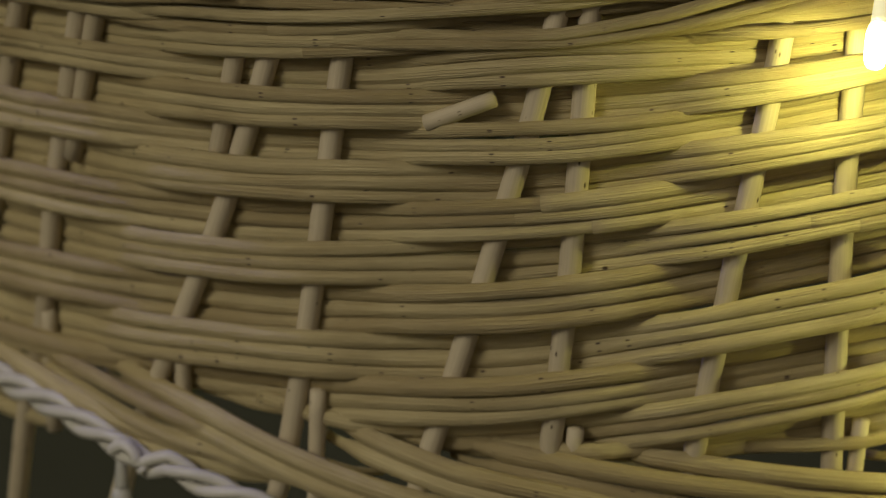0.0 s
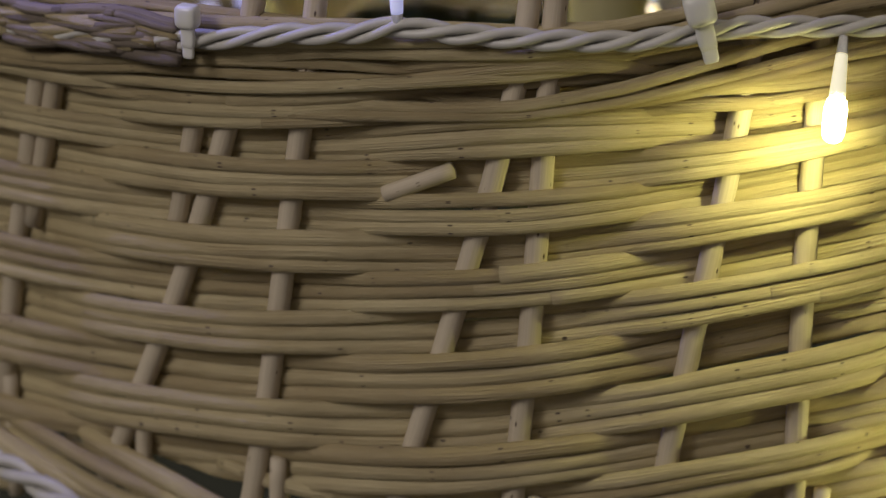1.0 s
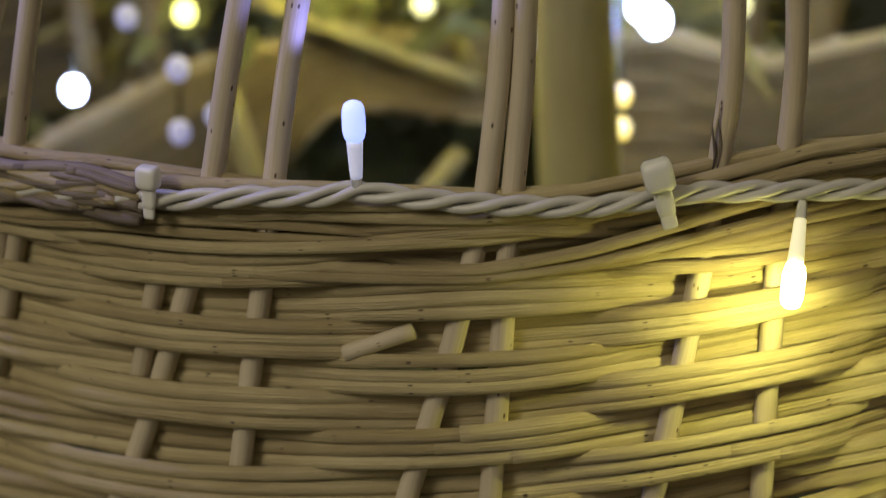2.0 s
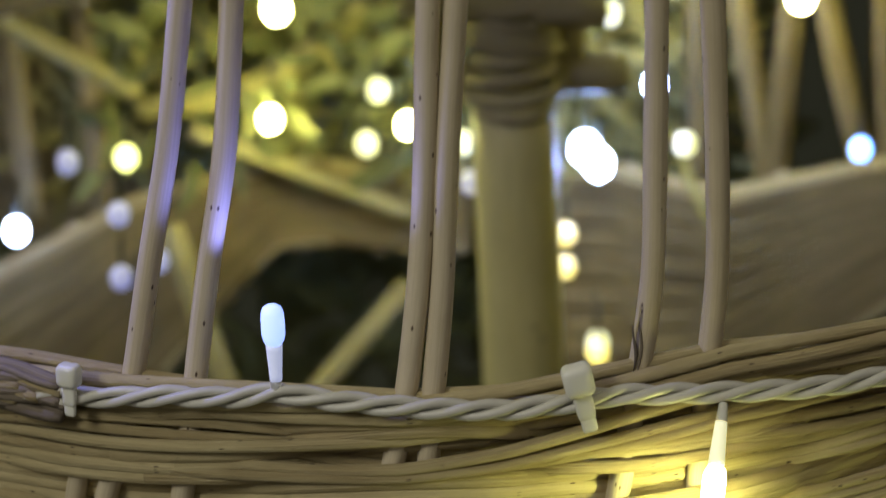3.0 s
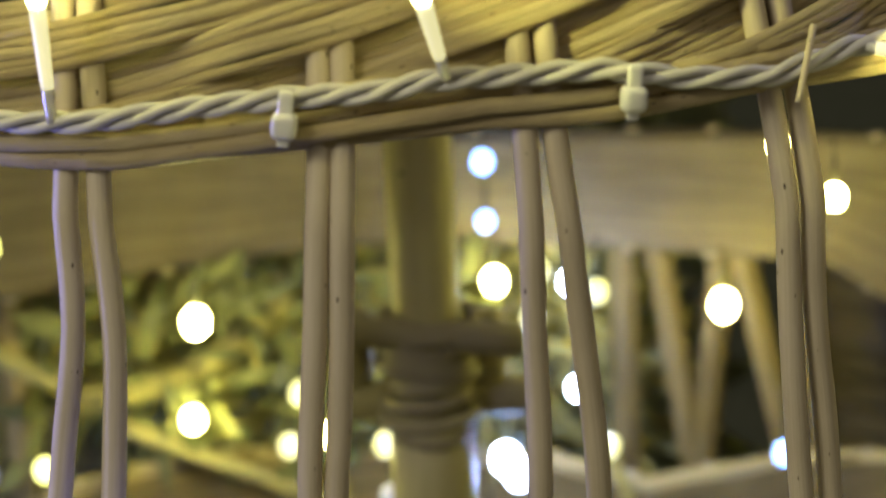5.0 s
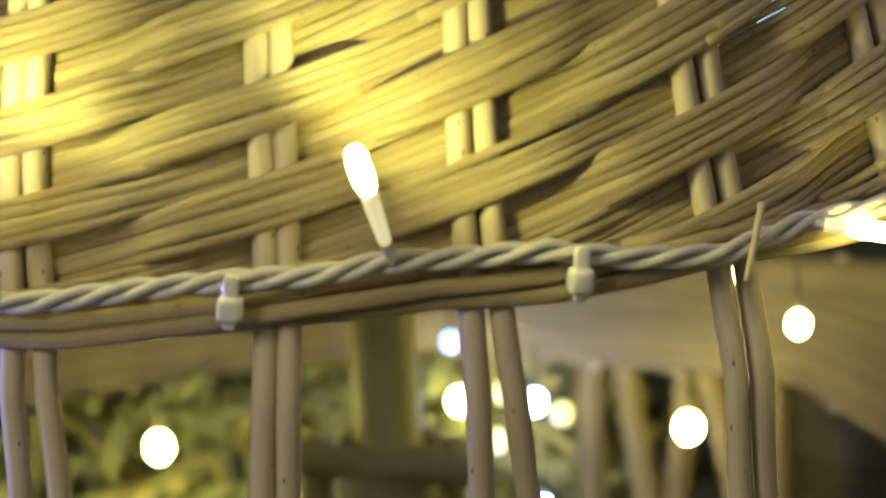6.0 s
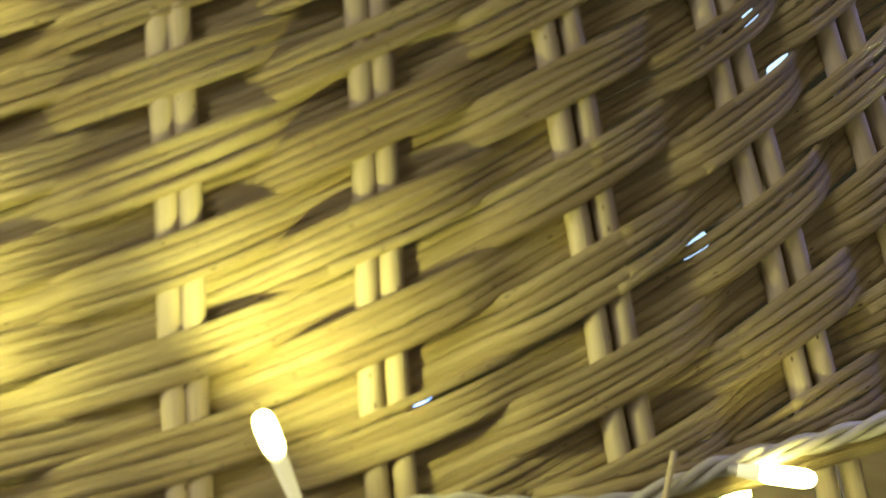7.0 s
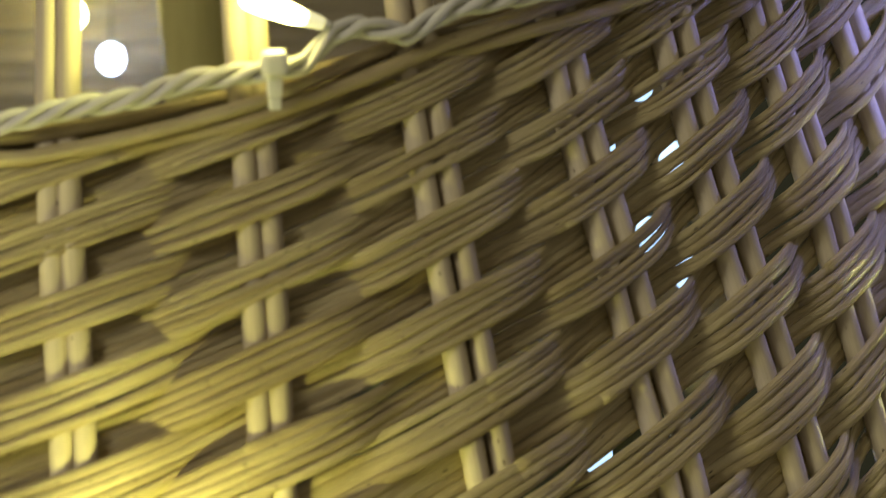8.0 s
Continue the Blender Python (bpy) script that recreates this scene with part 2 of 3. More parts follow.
def upper_top(t):
    return np.interp(t, [-60, -8, 0.5, 9, 15.4, 23.8, 32.5, 60], [230, 234.5, 237.5, 241, 244.5, 248.5, 250.5, 252])


def low_wire(t):
    return np.interp(t, [-60, -36.8, -26.8, -20.2, -16, -13.2, -9.8, -4.8, 0.2, 3.5, 6.8, 13, 19.5, 60], [-9, -5, -1.4, 2.0, 2.9, 4.8, 3.9, 3.5, 3.4, 4.4, 5.6, 4.8, 3.8, 5])


def up_wire(t):
    return np.interp(t, [-60, -17.3, -10.4, -5.4, -0.5, 2.8, 6.1, 12.8, 18, 23.4, 29.4, 60], [122, 132.4, 136, 138.1, 139.2, 141, 141.2, 141.6, 139.3, 137.9, 140.7, 141])


def top_wire(t):
    return np.interp(t, [-60, -9.6, -4.3, 0.6, 3.9, 8, 12.6, 14.9, 17.1, 20.6, 24.5, 60], [229, 239.6, 242.8, 244.5, 246.8, 247.6, 248.7, 253.2, 254.1, 252.1, 255.3, 258])


def base_wire(t):
    return np.interp(t, [-60, -49.5, -43.2, -37.8, -34.9, -33, -30.2, -20, 60], [-98.5, -99.4, -100.6, -103.5, -106.5, -105, -107, -112, -112])


LANTERN = empty("wicker_lantern", "tall pale rattan lantern of woven bands and open paired stakes", "lantern")

STAKE_R = 0.00215


def build_stakes():
    zz = np.arange(-400, 331, 5.0)
    for i, (mid, half) in enumerate(PAIRS):
        for s in (-1, 1):
            h = np.interp(zz, HALF_Z, half)
            wob = np.array([noise.noise((i * 3.1 + s, z * 0.018, 0.3)) for z in zz]) * 0.14
            th = np.interp(zz, STAKE_Z, mid) + s * h + wob
            # soften the corners of the path
            k = np.array([1, 2, 3, 2, 1]) / 9.0
            th = np.convolve(np.pad(th, 2, mode="edge"), k, mode="valid")
            rr = radius_at(zz, th) + np.array([noise.noise((i * 1.7, z * 0.03, s + 4.0)) for z in zz]) * 0.0006
            rad = STAKE_R * (1 + 0.06 * np.array([noise.noise((i, z * 0.05, s * 2.0)) for z in zz]))
            tube("stake", polar(th, rr, zz / 1000.0), rad, STAKE, LANTERN, sides=10)


build_stakes()


def soft_clip(z, lo, hi, w=5.0):
    """Bends a height smoothly parallel to the borders lo and hi."""
    z = np.where(z > hi - w, hi - w * np.exp(-(np.maximum(z, hi - w) - (hi - w)) / w), z)
    return np.where(z < lo + w, lo + w * np.exp(-((lo + w) - np.minimum(z, lo + w)) / w), z)


def row_table(first, gaps, tilt):
    """Height of each row of strands at each stake pair. gaps: for pairs from FIRST on, the first row that
    passes behind the pair and the heights of that row and every second one below it."""
    rows = np.arange(first, first + 40)
    H = np.zeros((len(PAIRS), len(rows)))
    for k, (m0, zs) in enumerate(gaps):
        ms = m0 + 2 * np.arange(len(zs))
        h = np.interp(rows, ms, zs)
        h = np.where(rows < ms[0], zs[0] + (zs[0] - zs[1]) / 2 * (ms[0] - rows), h)
        H[FIRST + k] = np.where(rows > ms[-1], zs[-1] - (zs[-2] - zs[-1]) / 2 * (rows - ms[-1]), h)
    ends = (FIRST, FIRST + len(gaps) - 1)
    for i in range(len(PAIRS)):
        near = min(max(i, ends[0]), ends[1])
        if near != i:
            H[i] = H[near] + tilt * (pair_angle(i, 0) - pair_angle(near, 0))
    return rows, H


def smooth(v, n):
    k = np.hanning(2 * n + 3)[1:-1]
    return np.convolve(np.pad(v, n, mode="edge"), k / k.sum(), mode="valid")


def weave(rows, H, count, strand_r, lo, hi, parity, seed, over, slack, full=0.0):
    """Rows of `count` strands that pass in front of and behind the stake pairs in turn."""
    rnd = random.Random(seed)
    step = 0.8
    th = np.arange(SPAN[0], SPAN[1], step)
    which = np.arange(len(PAIRS))
    for q, m in enumerate(rows[1:-1], 1):
        u = pair_index(th, np.full_like(th, 0.0 if seed == 11 else 190.0))
        for _ in range(2):
            mid = np.interp(u, which, H[:, q])
            u = pair_index(th, mid)
        mid = smooth(mid, 5)
        pitch = smooth(np.interp(u, which, (H[:, q - 1] - H[:, q + 1]) / 2), 5)
        if not ((mid > lo(th) - slack) & (mid < hi(th) + 6)).any():
            continue
        wave = np.cos(math.pi * u + (m + parity) * math.pi)
        side = np.tanh(1.9 * wave) / math.tanh(1.9)
        # places where a bundle has passed in front of a pair and may end
        ends = np.where((side[:-1] > 0.2) & (side[1:] <= 0.2))[0]
        cuts, at = [], rnd.randint(0, 3)
        while at < len(ends):
            cuts.append(int(ends[at]))
            at += rnd.randint(3, 6)
        for j in range(count):
            dz = ((count - 1) / 2 - j) / count * pitch
            raw = mid + dz
            live = (raw > lo(th) - slack) & (raw < hi(th) + 5)
            if live.sum() < 8:
                continue
            z = soft_clip(raw, lo(th), hi(th), 4.0)
            z = z + np.array([noise.noise((t * 0.045, m * 2.3 + j * 0.9, seed)) for t in th]) * 0.8
            z = z + np.array([noise.noise((t * 0.13, m * 1.1 + j * 1.7, seed + 2.0)) for t in th]) * 0.36
            # the bundle draws together where it bends over a stake and spreads behind
            z = z + dz * 0.12 * np.maximum(-side, 0) + dz * full * np.maximum(side, 0) + side * over * 330
            rr = radius_at(z, th) + side * over + np.array([noise.noise((t * 0.06, m * 1.3 + j, seed + 7)) for t in th]) * 0.0004
            rad = pitch / 2000 / count * strand_r * (1 + 0.2 * np.maximum(-side, 0))
            idx = np.where(live)[0]
            for run in np.split(idx, np.where(np.diff(idx) > 1)[0] + 1):
                stops = [c + rnd.randint(-3, 4) for c in cuts if run[0] + 20 < c < run[-1] - 20] + [run[-1]]
                start = run[0]
                for stop in stops:
                    seg = np.arange(start, stop + 1)
                    if len(seg) > 6:
                        fat = (0.82 + 0.30 * rnd.random()) * (1 + 0.16 * np.array([noise.noise((t * 0.16, m + j * 0.37, 3.0 + seed)) for t in th[seg]]))
                        tip = np.clip((stop - seg + 1) / 5.0, 0.45, 1.0)
                        # the ends of a row at the border tuck in behind it
                        tuck = 0.0045 * np.clip(1 - np.minimum(seg - run[0], run[-1] - seg) / 9.0, 0, 1)
                        tube("strand", polar(th[seg], rr[seg] - tuck, z[seg] / 1000.0), rad[seg] * fat * tip, STRAND, LANTERN, sides=8, flat=(0.78, 1.12))
                    start = max(run[0], stop - 9)


# lower band, from the border under the string down to the next border
LOW_ROWS = row_table(-3, [
    (0, (-21.0, -33.0, -48.6, -66, -85.7)),
    (1, (-22.3, -35.3, -51.4, -69.4, -88.2)),
    (0, (-7.6, -24.3, -38.4, -53.8, -74.5, -92.2)),
    (1, (-13.6, -25.2, -38.9, -54.9, -75.1, -91.2)),
], 0.33)
weave(*LOW_ROWS, 3, 1.12, lower_bottom, lower_top, 1, 11, 0.0026, 2.5)
# upper band
UP_ROWS = row_table(-14, [
    (5, (147, 132.5, 118)),
    (-2, (207, 194, 179.5, 164.5, 149.7, 134.8)),
    (-3, (226.5, 215.6, 202, 187.4, 171.7, 156.4, 141)),
    (-2, (232, 220, 207.7, 193, 176.6, 159.7, 143)),
    (-1, (236, 225.6, 212.5, 197.9, 183, 164.5, 148.2)),
    (0, (239.3, 228.4, 214.5, 202, 186, 168.7)),
    (1, (242.2, 230.6, 218.3, 204.4, 188, 168)),
    (2, (243, 232.7, 220.4, 204.4, 187.5, 171)),
], 0.90)
weave(*UP_ROWS, 5, 1.22, upper_bottom, upper_top, 0, 23, 0.0023, 5.0, 0.12)


def border(f, shift, count, seed, strand_r, spread, turns):
    """Loose plaited border strands that wander about the edge of a band."""
    th = np.arange(SPAN[0], SPAN[1], 1.0)
    for j in range(count):
        ph = 2 * math.pi * j / count
        w = th * turns * math.pi / 180 + ph
        z = f(th) + shift + spread * np.sin(w) + np.array([noise.noise((t * 0.05, j * 2.0, seed)) for t in th]) * 0.8
        rr = radius_at(z, th) + 0.0012 + 0.0026 * np.cos(w) + np.array([noise.noise((t * 0.07, j * 1.3, seed + 3)) for t in th]) * 0.0004
        tube("border_strand", polar(th, rr, z / 1000), strand_r, STRAND, LANTERN, sides=8)


border(lower_top, 1.0, 5, 31, 0.00135, 2.6, 4.0)
border(lower_top, -7.5, 4, 35, 0.00125, 3.6, 5.0)
border(lower_top, -10.0, 3, 39, 0.00105, 4.2, 3.0)


def plaited_edge(f, step, reach, rise, fall, strand_r, lead=4.0):
    """Thick strands that each run down across two pairs of stakes and tuck under the next: the lower edge of a band."""
    for k, a in enumerate(np.arange(SPAN[0] + lead, SPAN[1] - reach, step)):
        th = np.linspace(a, a + reach, 36)
        u = np.linspace(0, 1, 36)
        ease = u * u * (3 - 2 * u)
        for j in range(2):
            z = f(th) + rise + (fall - rise) * ease - 4.2 * j + np.array([noise.noise((t * 0.07, k * 1.9 + j, 91.0)) for t in th]) * 1.2
            rr = radius_at(z, th) - 0.0052 + 0.0092 * np.sin(u * math.pi) ** 0.6
            tube("border_strand", polar(th, rr, z / 1000), strand_r * (0.92 + 0.16 * ((k * 3 + j) % 4) / 3) * np.clip(np.minimum(u, 1 - u) * 9, 0.5, 1.0), STRAND, LANTERN, sides=8, flat=(0.8, 1.1))


plaited_edge(lower_bottom, 19.0, 36.0, 1.0, -12.0, 0.0021)
plaited_edge(lower_bottom, 38.0, 33.0, 2.0, -9.0, 0.0018, 32.5)
border(upper_bottom, -1.5, 4, 41, 0.0016, 2.2, 3.0)
border(upper_top, 0.5, 4, 43, 0.0013, 2.2, 4.0)


# ---------------------------------------------------------------- string lights
def string_path(f, shift, out):
    th = np.arange(-75, 100, 0.35)
    z = f(th) + shift + np.array([noise.noise((t * 0.06, shift, 5.0)) for t in th]) * 0.7
    return th, z, radius_at(z, th) + out


def light_string(f, shift, out, label, fat=1.0):
    s = empty("string_light", label, "string light", "light strings")
    th, z, rr = string_path(f, shift, out)
    core = polar(th, rr, z / 1000)
    n = len(th)
    up = np.array([0, 0, 1.0])
    rad = core * np.array([1, 1, 0])
    rad /= np.linalg.norm(rad, axis=1)[:, None]
    ph = np.arange(n) * 0.35 * 2 * math.pi / 9.0 + np.sin(np.arange(n) * 0.03)
    for j in range(3):
        a = ph + j * 2 * math.pi / 3
        tube("wire", core + rad * (np.cos(a) * 0.00090 * fat)[:, None] + up * (np.sin(a) * 0.0012 * fat)[:, None], 0.00092 * fat, WIRE, s, sides=7)
    return s


def led(parent, base, tip, bulb, lit_len=0.0085, r=0.0021):
    """A clear tube with a round-tipped lamp: it grows from the string at base to tip."""
    a, b = np.array(base), np.array(tip)
    d = (b - a) / np.linalg.norm(b - a)
    L = np.linalg.norm(b - a)
    m = b - d * lit_len
    ts = np.linspace(0, 1, 8)
    guide = {"warm_led": GUIDE_WARM, "cool_led": GUIDE_COOL}.get(bulb.name, CLEAR)
    k = a + (m - a) * 0.3
    holder = tube("tube", a + (k - a) * ts[:, None], np.interp(ts, [0, 1], [0.0008, 0.0011]), CLEAR, parent, sides=10)
    tube("light_guide", k + (m - k) * ts[:, None], np.interp(ts, [0, 1], [0.0011, 0.0015]), guide, holder, sides=10)
    ts = np.array([0, 0.08, 0.25, 0.6, 0.8, 0.92, 0.98, 1.0])
    rs = np.array([0.6, 0.85, 1.0, 1.0, 0.95, 0.8, 0.5, 0.2]) * r
    tube("bulb", m + (b - m) * ts[:, None], rs, bulb, holder, sides=14)


def spot(theta, z, out):
    r = float(radius_at(z, theta)) + out
    return [float(v) for v in polar(np.array([theta]), r, z / 1000)[0]]


low_string = light_string(low_wire, 0.0, 0.0062, "twisted white wire with small lamps tied along the lower rim")
up_string = light_string(up_wire, 0.0, 0.0062, "twisted white wire with warm lamps tied under the upper band")
top_string = light_string(top_wire, 0.0, 0.0062, "twisted pale wire with warm lamps tied along the top rim")
base_string = light_string(base_wire, 0.0, 0.0062, "twisted white wire with small lamps tied under the lower band", 1.45)


def beam(base, tip, colour, watts, angle=150, aim=None):
    """The light that leaves a lamp through its rounded tip."""
    a, b = Vector(base), Vector(tip)
    d = (b - a).normalized()
    ob = new("lamp_beam", bpy.data.lights.new("lamp_beam", "SPOT"))
    ob.data.energy, ob.data.color = watts, colour
    ob.data.spot_size, ob.data.spot_blend, ob.data.shadow_soft_size = radians(angle), 0.45, 0.0016
    eye = b + d * 0.0022
    ob.matrix_world = look(eye, aim if aim else eye + d)


AMBER = (0.95, 0.91, 0.25)
VIOLET = (0.27, 0.28, 1.0)
LAMPS = [
    (low_string, spot(13.0, 3.4, 0.0075), spot(11.3, -12.2, 0.0190), WARM, 0.0085, 0.0021, AMBER, 0.054, spot(7.0, -42, 0.0)),
    (base_string, spot(27.0, -111.0, 0.0075), spot(25.5, -88.0, 0.0240), WARM, 0.0085, 0.0021, AMBER, 0.060, spot(12.0, -70, 0.0)),
    (low_string, spot(-13.2, 4.6, 0.0068), spot(-13.4, 21.8, 0.0075), COOL, 0.0075, 0.0021, VIOLET, 0.035, None),
    (up_string, spot(-48.0, 124.0, 0.0075), spot(-47.0, 102.0, 0.0300), COOL, 0.0075, 0.0021, VIOLET, 0.300, spot(-10, 60, 0.0)),
    (up_string, spot(3.6, 141.5, 0.0075), spot(1.45, 165.5, 0.0280), WARM, 0.010, 0.0018, AMBER, 0.115, spot(25.0, 212, 0.004)),
    (up_string, spot(-19.6, 132.0, 0.0075), spot(-20.2, 162.0, 0.0180), WARM, 0.010, 0.0019, AMBER, 0.050, spot(-12.0, 200, 0.002)),
    (up_string, spot(30.0, 140.8, 0.0075), spot(34.4, 138.7, 0.0150), WARM, 0.010, 0.0017, AMBER, 0.015, None),
    (top_string, spot(14.6, 254.8, 0.0075), spot(7.9, 261.3, 0.0130), WARM, 0.012, 0.0017, AMBER, 0.100, None),
    (top_string, spot(-19.0, 239.0, 0.0075), spot(-21.0, 220.0, 0.0180), WARM, 0.010, 0.0019, AMBER, 0.120, None),
    # the next two are unseen, added to light the upper band from the right
    (top_string, spot(73.0, 257.0, 0.0075), spot(70.0, 243.0, 0.0330), COOL, 0.0075, 0.0021, VIOLET, 0.085, spot(54, 205, 0.0)),
    (up_string, spot(86.0, 142.0, 0.0075), spot(82.0, 158.0, 0.0300), WARM, 0.010, 0.0018, AMBER, 0.160, spot(60, 200, 0.0)),
]
for string, base, tip, bulb, lit, fat, colour, watts, aim in LAMPS:
    led(string, base, tip, bulb, lit, fat)
    beam(base, tip, colour, watts, 165 if aim else 150, aim)
th = np.linspace(-37.4, -34.6, 22)
u = np.linspace(0, math.pi, 22)
tube("wire_loop", polar(th, radius_at(base_wire(th), th) + 0.0078, (base_wire(th) + 3.5 * np.sin(u) - 1.0) / 1000), 0.0014, WIRE, base_string, sides=7)
led(base_string, spot(-36.8, -104.5, 0.0072), spot(-37.0, -121.0, 0.0075), CLEAR)


def cable_tie(theta, z, lean, head_up, size=0.78):
    t = empty("cable_tie", "translucent white nylon cable tie round the rim", "cable tie", "cable ties")
    c = np.array(spot(theta, z, 0.0085))
    rad = np.array([math.sin(radians(theta)), -math.cos(radians(theta)), 0])
    tan = np.array([math.cos(radians(theta)), math.sin(radians(theta)), 0])
    up = np.array([0, 0, 1.0]) + tan * lean
    up /= np.linalg.norm(up)
    tan = np.cross(up, rad)

    def block(name, centre, w, h, d):
        bm = bmesh.new()
        bmesh.ops.create_uvsphere(bm, u_segments=20, v_segments=12, radius=1.0)
        for f in bm.faces:
            f.smooth = True
        for v in bm.verts:
            # a sphere drawn out to a box with rounded edges
            p = v.co * 0.5 * size / (sum(abs(q) ** 6 for q in v.co) ** (1 / 6))
            v.co = Vector(centre + tan * p.x * w + up * p.z * h + rad * p.y * d)
        bmesh.ops.recalc_face_normals(bm, faces=list(bm.faces))
        me = bpy.data.meshes.new(name)
        bm.to_mesh(me)
        bm.free()
        me.materials.append(NYLON)
        ob = new(name, me)
        ob.parent = t

    s = 1 if head_up else -1
    block("head", c + up * s * 0.0046 * size, 0.0054, 0.0056, 0.0042)
    block("strap", c + up * s * 0.0004 * size, 0.0034, 0.0072, 0.0016)
    block("tail", c + up * (-0.0040 if head_up else -0.0078) * size, 0.0028, 0.0032, 0.0012)
    return t


cable_tie(-26.3, 0.0, 0.0, True)
cable_tie(4.7, 5.4, -0.25, True, 1.0)
cable_tie(-5.6, 137.6, 0.08, False)
cable_tie(14.6, 140.6, 0.05, False)
cable_tie(10.2, 246.6, 0.0, True)


def peg(theta0, z0, theta1, z1, out, r):
    n = 7
    th = np.linspace(theta0, theta1, n)
    z = np.linspace(z0, z1, n)
    tube("peg", polar(th, radius_at(z, th) + out, z / 1000), r, STAKE, LANTERN, sides=10)


# cut ends of extra stakes that are pushed down beside the long ones, and one slanting piece
for a, z0, z1 in ((-45.6, -110, -83), (-22.3, -112, -85), (-4.9, -112, -88), (14.0, -112, -88), (-32.7, -108, -82)):
    peg(a - 0.6, z0, a, z1, 0.0004, 0.00165)
peg(-29.6, -43, -27.2, -12, 0.0, 0.00195)
peg(-42.2, -48, -38.8, -12, 0.0, 0.00195)
peg(-14.6, -28.6, -10.2, -23.0, 0.0012, 0.0016)

# frayed bark on the rim
for k in range(34):
    f = random.Random(70 + k)
    a0 = f.uniform(-45, -33)
    th = np.arange(a0, min(-26.9, a0 + f.uniform(7, 16)), 0.6)
    z = lower_top(th) + f.uniform(-4.2, 2.6) + 0.55 * np.sin(th * f.uniform(0.3, 0.7) + k)
    rr = radius_at(z, th) + 0.0060 + 0.0012 * np.cos(th * 0.5 + k)
    tube("frayed_bark", polar(th, rr, z / 1000), f.uniform(0.0006, 0.0013), BARK if k % 3 else STRAND, LANTERN, sides=6, label="dark frayed strip of bark" if k % 3 else "")
# a split in one stake
for k, (da, z0, z1) in enumerate(((-0.28, 5, 19), (-0.62, 8, 17), (-0.45, 13, 21))):
    zz = np.linspace(z0, z1, 8)
    th = 8.62 + da + 0.12 * np.sin(zz * 0.6 + k)
    tube("split", polar(th, radius_at(zz, th) + 0.0019, zz / 1000), np.interp(zz, [z0, (z0 + z1) / 2, z1], [0.0001, 0.0004, 0.0001]), BARK if k < 2 else STAKE, LANTERN, sides=6)
# a stray sliver that stands off the upper rim
peg(24.7, 134, 26.3, 146, 0.0085, 0.0006)

# ---------------------------------------------------------------- inside the lantern
pole = empty("centre_pole", "yellowish bamboo pole that stands inside the lantern", "pole")
tube("lower_pole", [(0.0064 - 0.045 * z, 0.042, z) for z in np.linspace(-0.400, -0.003, 24)], 0.0101, POLE, pole, sides=24)
tube("upper_pole", [(0.0064 - 0.045 * z, 0.042, z) for z in np.linspace(-0.005, 0.36, 24)], 0.0080, POLE, pole, sides=20)


# the joint on the pole: two cross bars, lashed with cane
for k in range(8):
    z = -0.007 + 0.0037 * k
    tube("lashing", [(0.0064 - 0.045 * z + (0.0088 + 0.0012 * ((k * 5) % 3)) * math.cos(a), 0.042 + 0.0095 * math.sin(a), z + 0.0016 * math.sin(a + k)) for a in np.linspace(0, 6.28, 26)], 0.0019, OLIVE, pole, sides=8)
tube("cross_bar", [(x, 0.046, -0.0025 + 0.05 * x) for x in np.linspace(-0.016, 0.034, 8)], 0.0050, OLIVE, pole, sides=12)
tube("cross_bar", [(x, 0.036, 0.0185 - 0.06 * x) for x in np.linspace(-0.020, 0.028, 8)], 0.0040, OLIVE, pole, sides=12)
for x in (-0.012, 0.020):
    tube("peg", [(x, 0.048, z) for z in np.linspace(-0.001, 0.019, 6)], 0.0050, OLIVE, pole, sides=10)


# ---------------------------------------------------------------- woven panels at the back of the lantern
def back_rim(x):
    return np.interp(x, [-0.15, -0.122, -0.093, -0.063, -0.041, -0.018, 0.0355, 0.064, 0.0995, 0.15], [-0.085, -0.069, -0.0566, -0.0503, -0.049, -0.0528, -0.0504, -0.0567, -0.0451, -0.036])


def back_y(x):
    return 0.122 - 1.6 * x * x


def back_panel(name, label, x0, x1, low, high, pitch, seed, behind=0.0):
    """Plain basket weave of stakes and strands on a curved panel."""
    p = empty(name, label, "wicker panel", "woven panels at the back")
    xs = np.arange(x0, x1 + 1e-6, 0.004)
    z_lo, z_hi = low(xs), high(xs)
    rows = max(3, int(np.max(z_hi - z_lo) / pitch))
    for k in range(rows + 1):
        f = k / rows
        z = z_lo + (z_hi - z_lo) * f
        y = back_y(xs) + behind + 0.0003 * np.sin(xs * math.pi / 0.02 + k * math.pi)
        z = z + np.array([noise.noise((x * 20, k, seed)) for x in xs]) * 0.0004
        r = 0.0026 if k in (0, rows) else pitch * 0.82
        tube("strand", np.stack([xs, y, z], axis=1), r, (DIM_GREY_CANE if seed in (7, 9, 15) else DIM_CANE) if 0 < k < rows or seed > 5 else STRAND, p, sides=6)
    for x in np.arange(x0 + 0.008, x1, 0.02):
        zz = np.linspace(float(low(np.array([x]))[0]) - 0.003, float(high(np.array([x]))[0]) + 0.003, 4)
        tube("stake", [(x, float(back_y(x)) + behind, z) for z in zz], 0.0018, STAKE, p, sides=6)
    return p


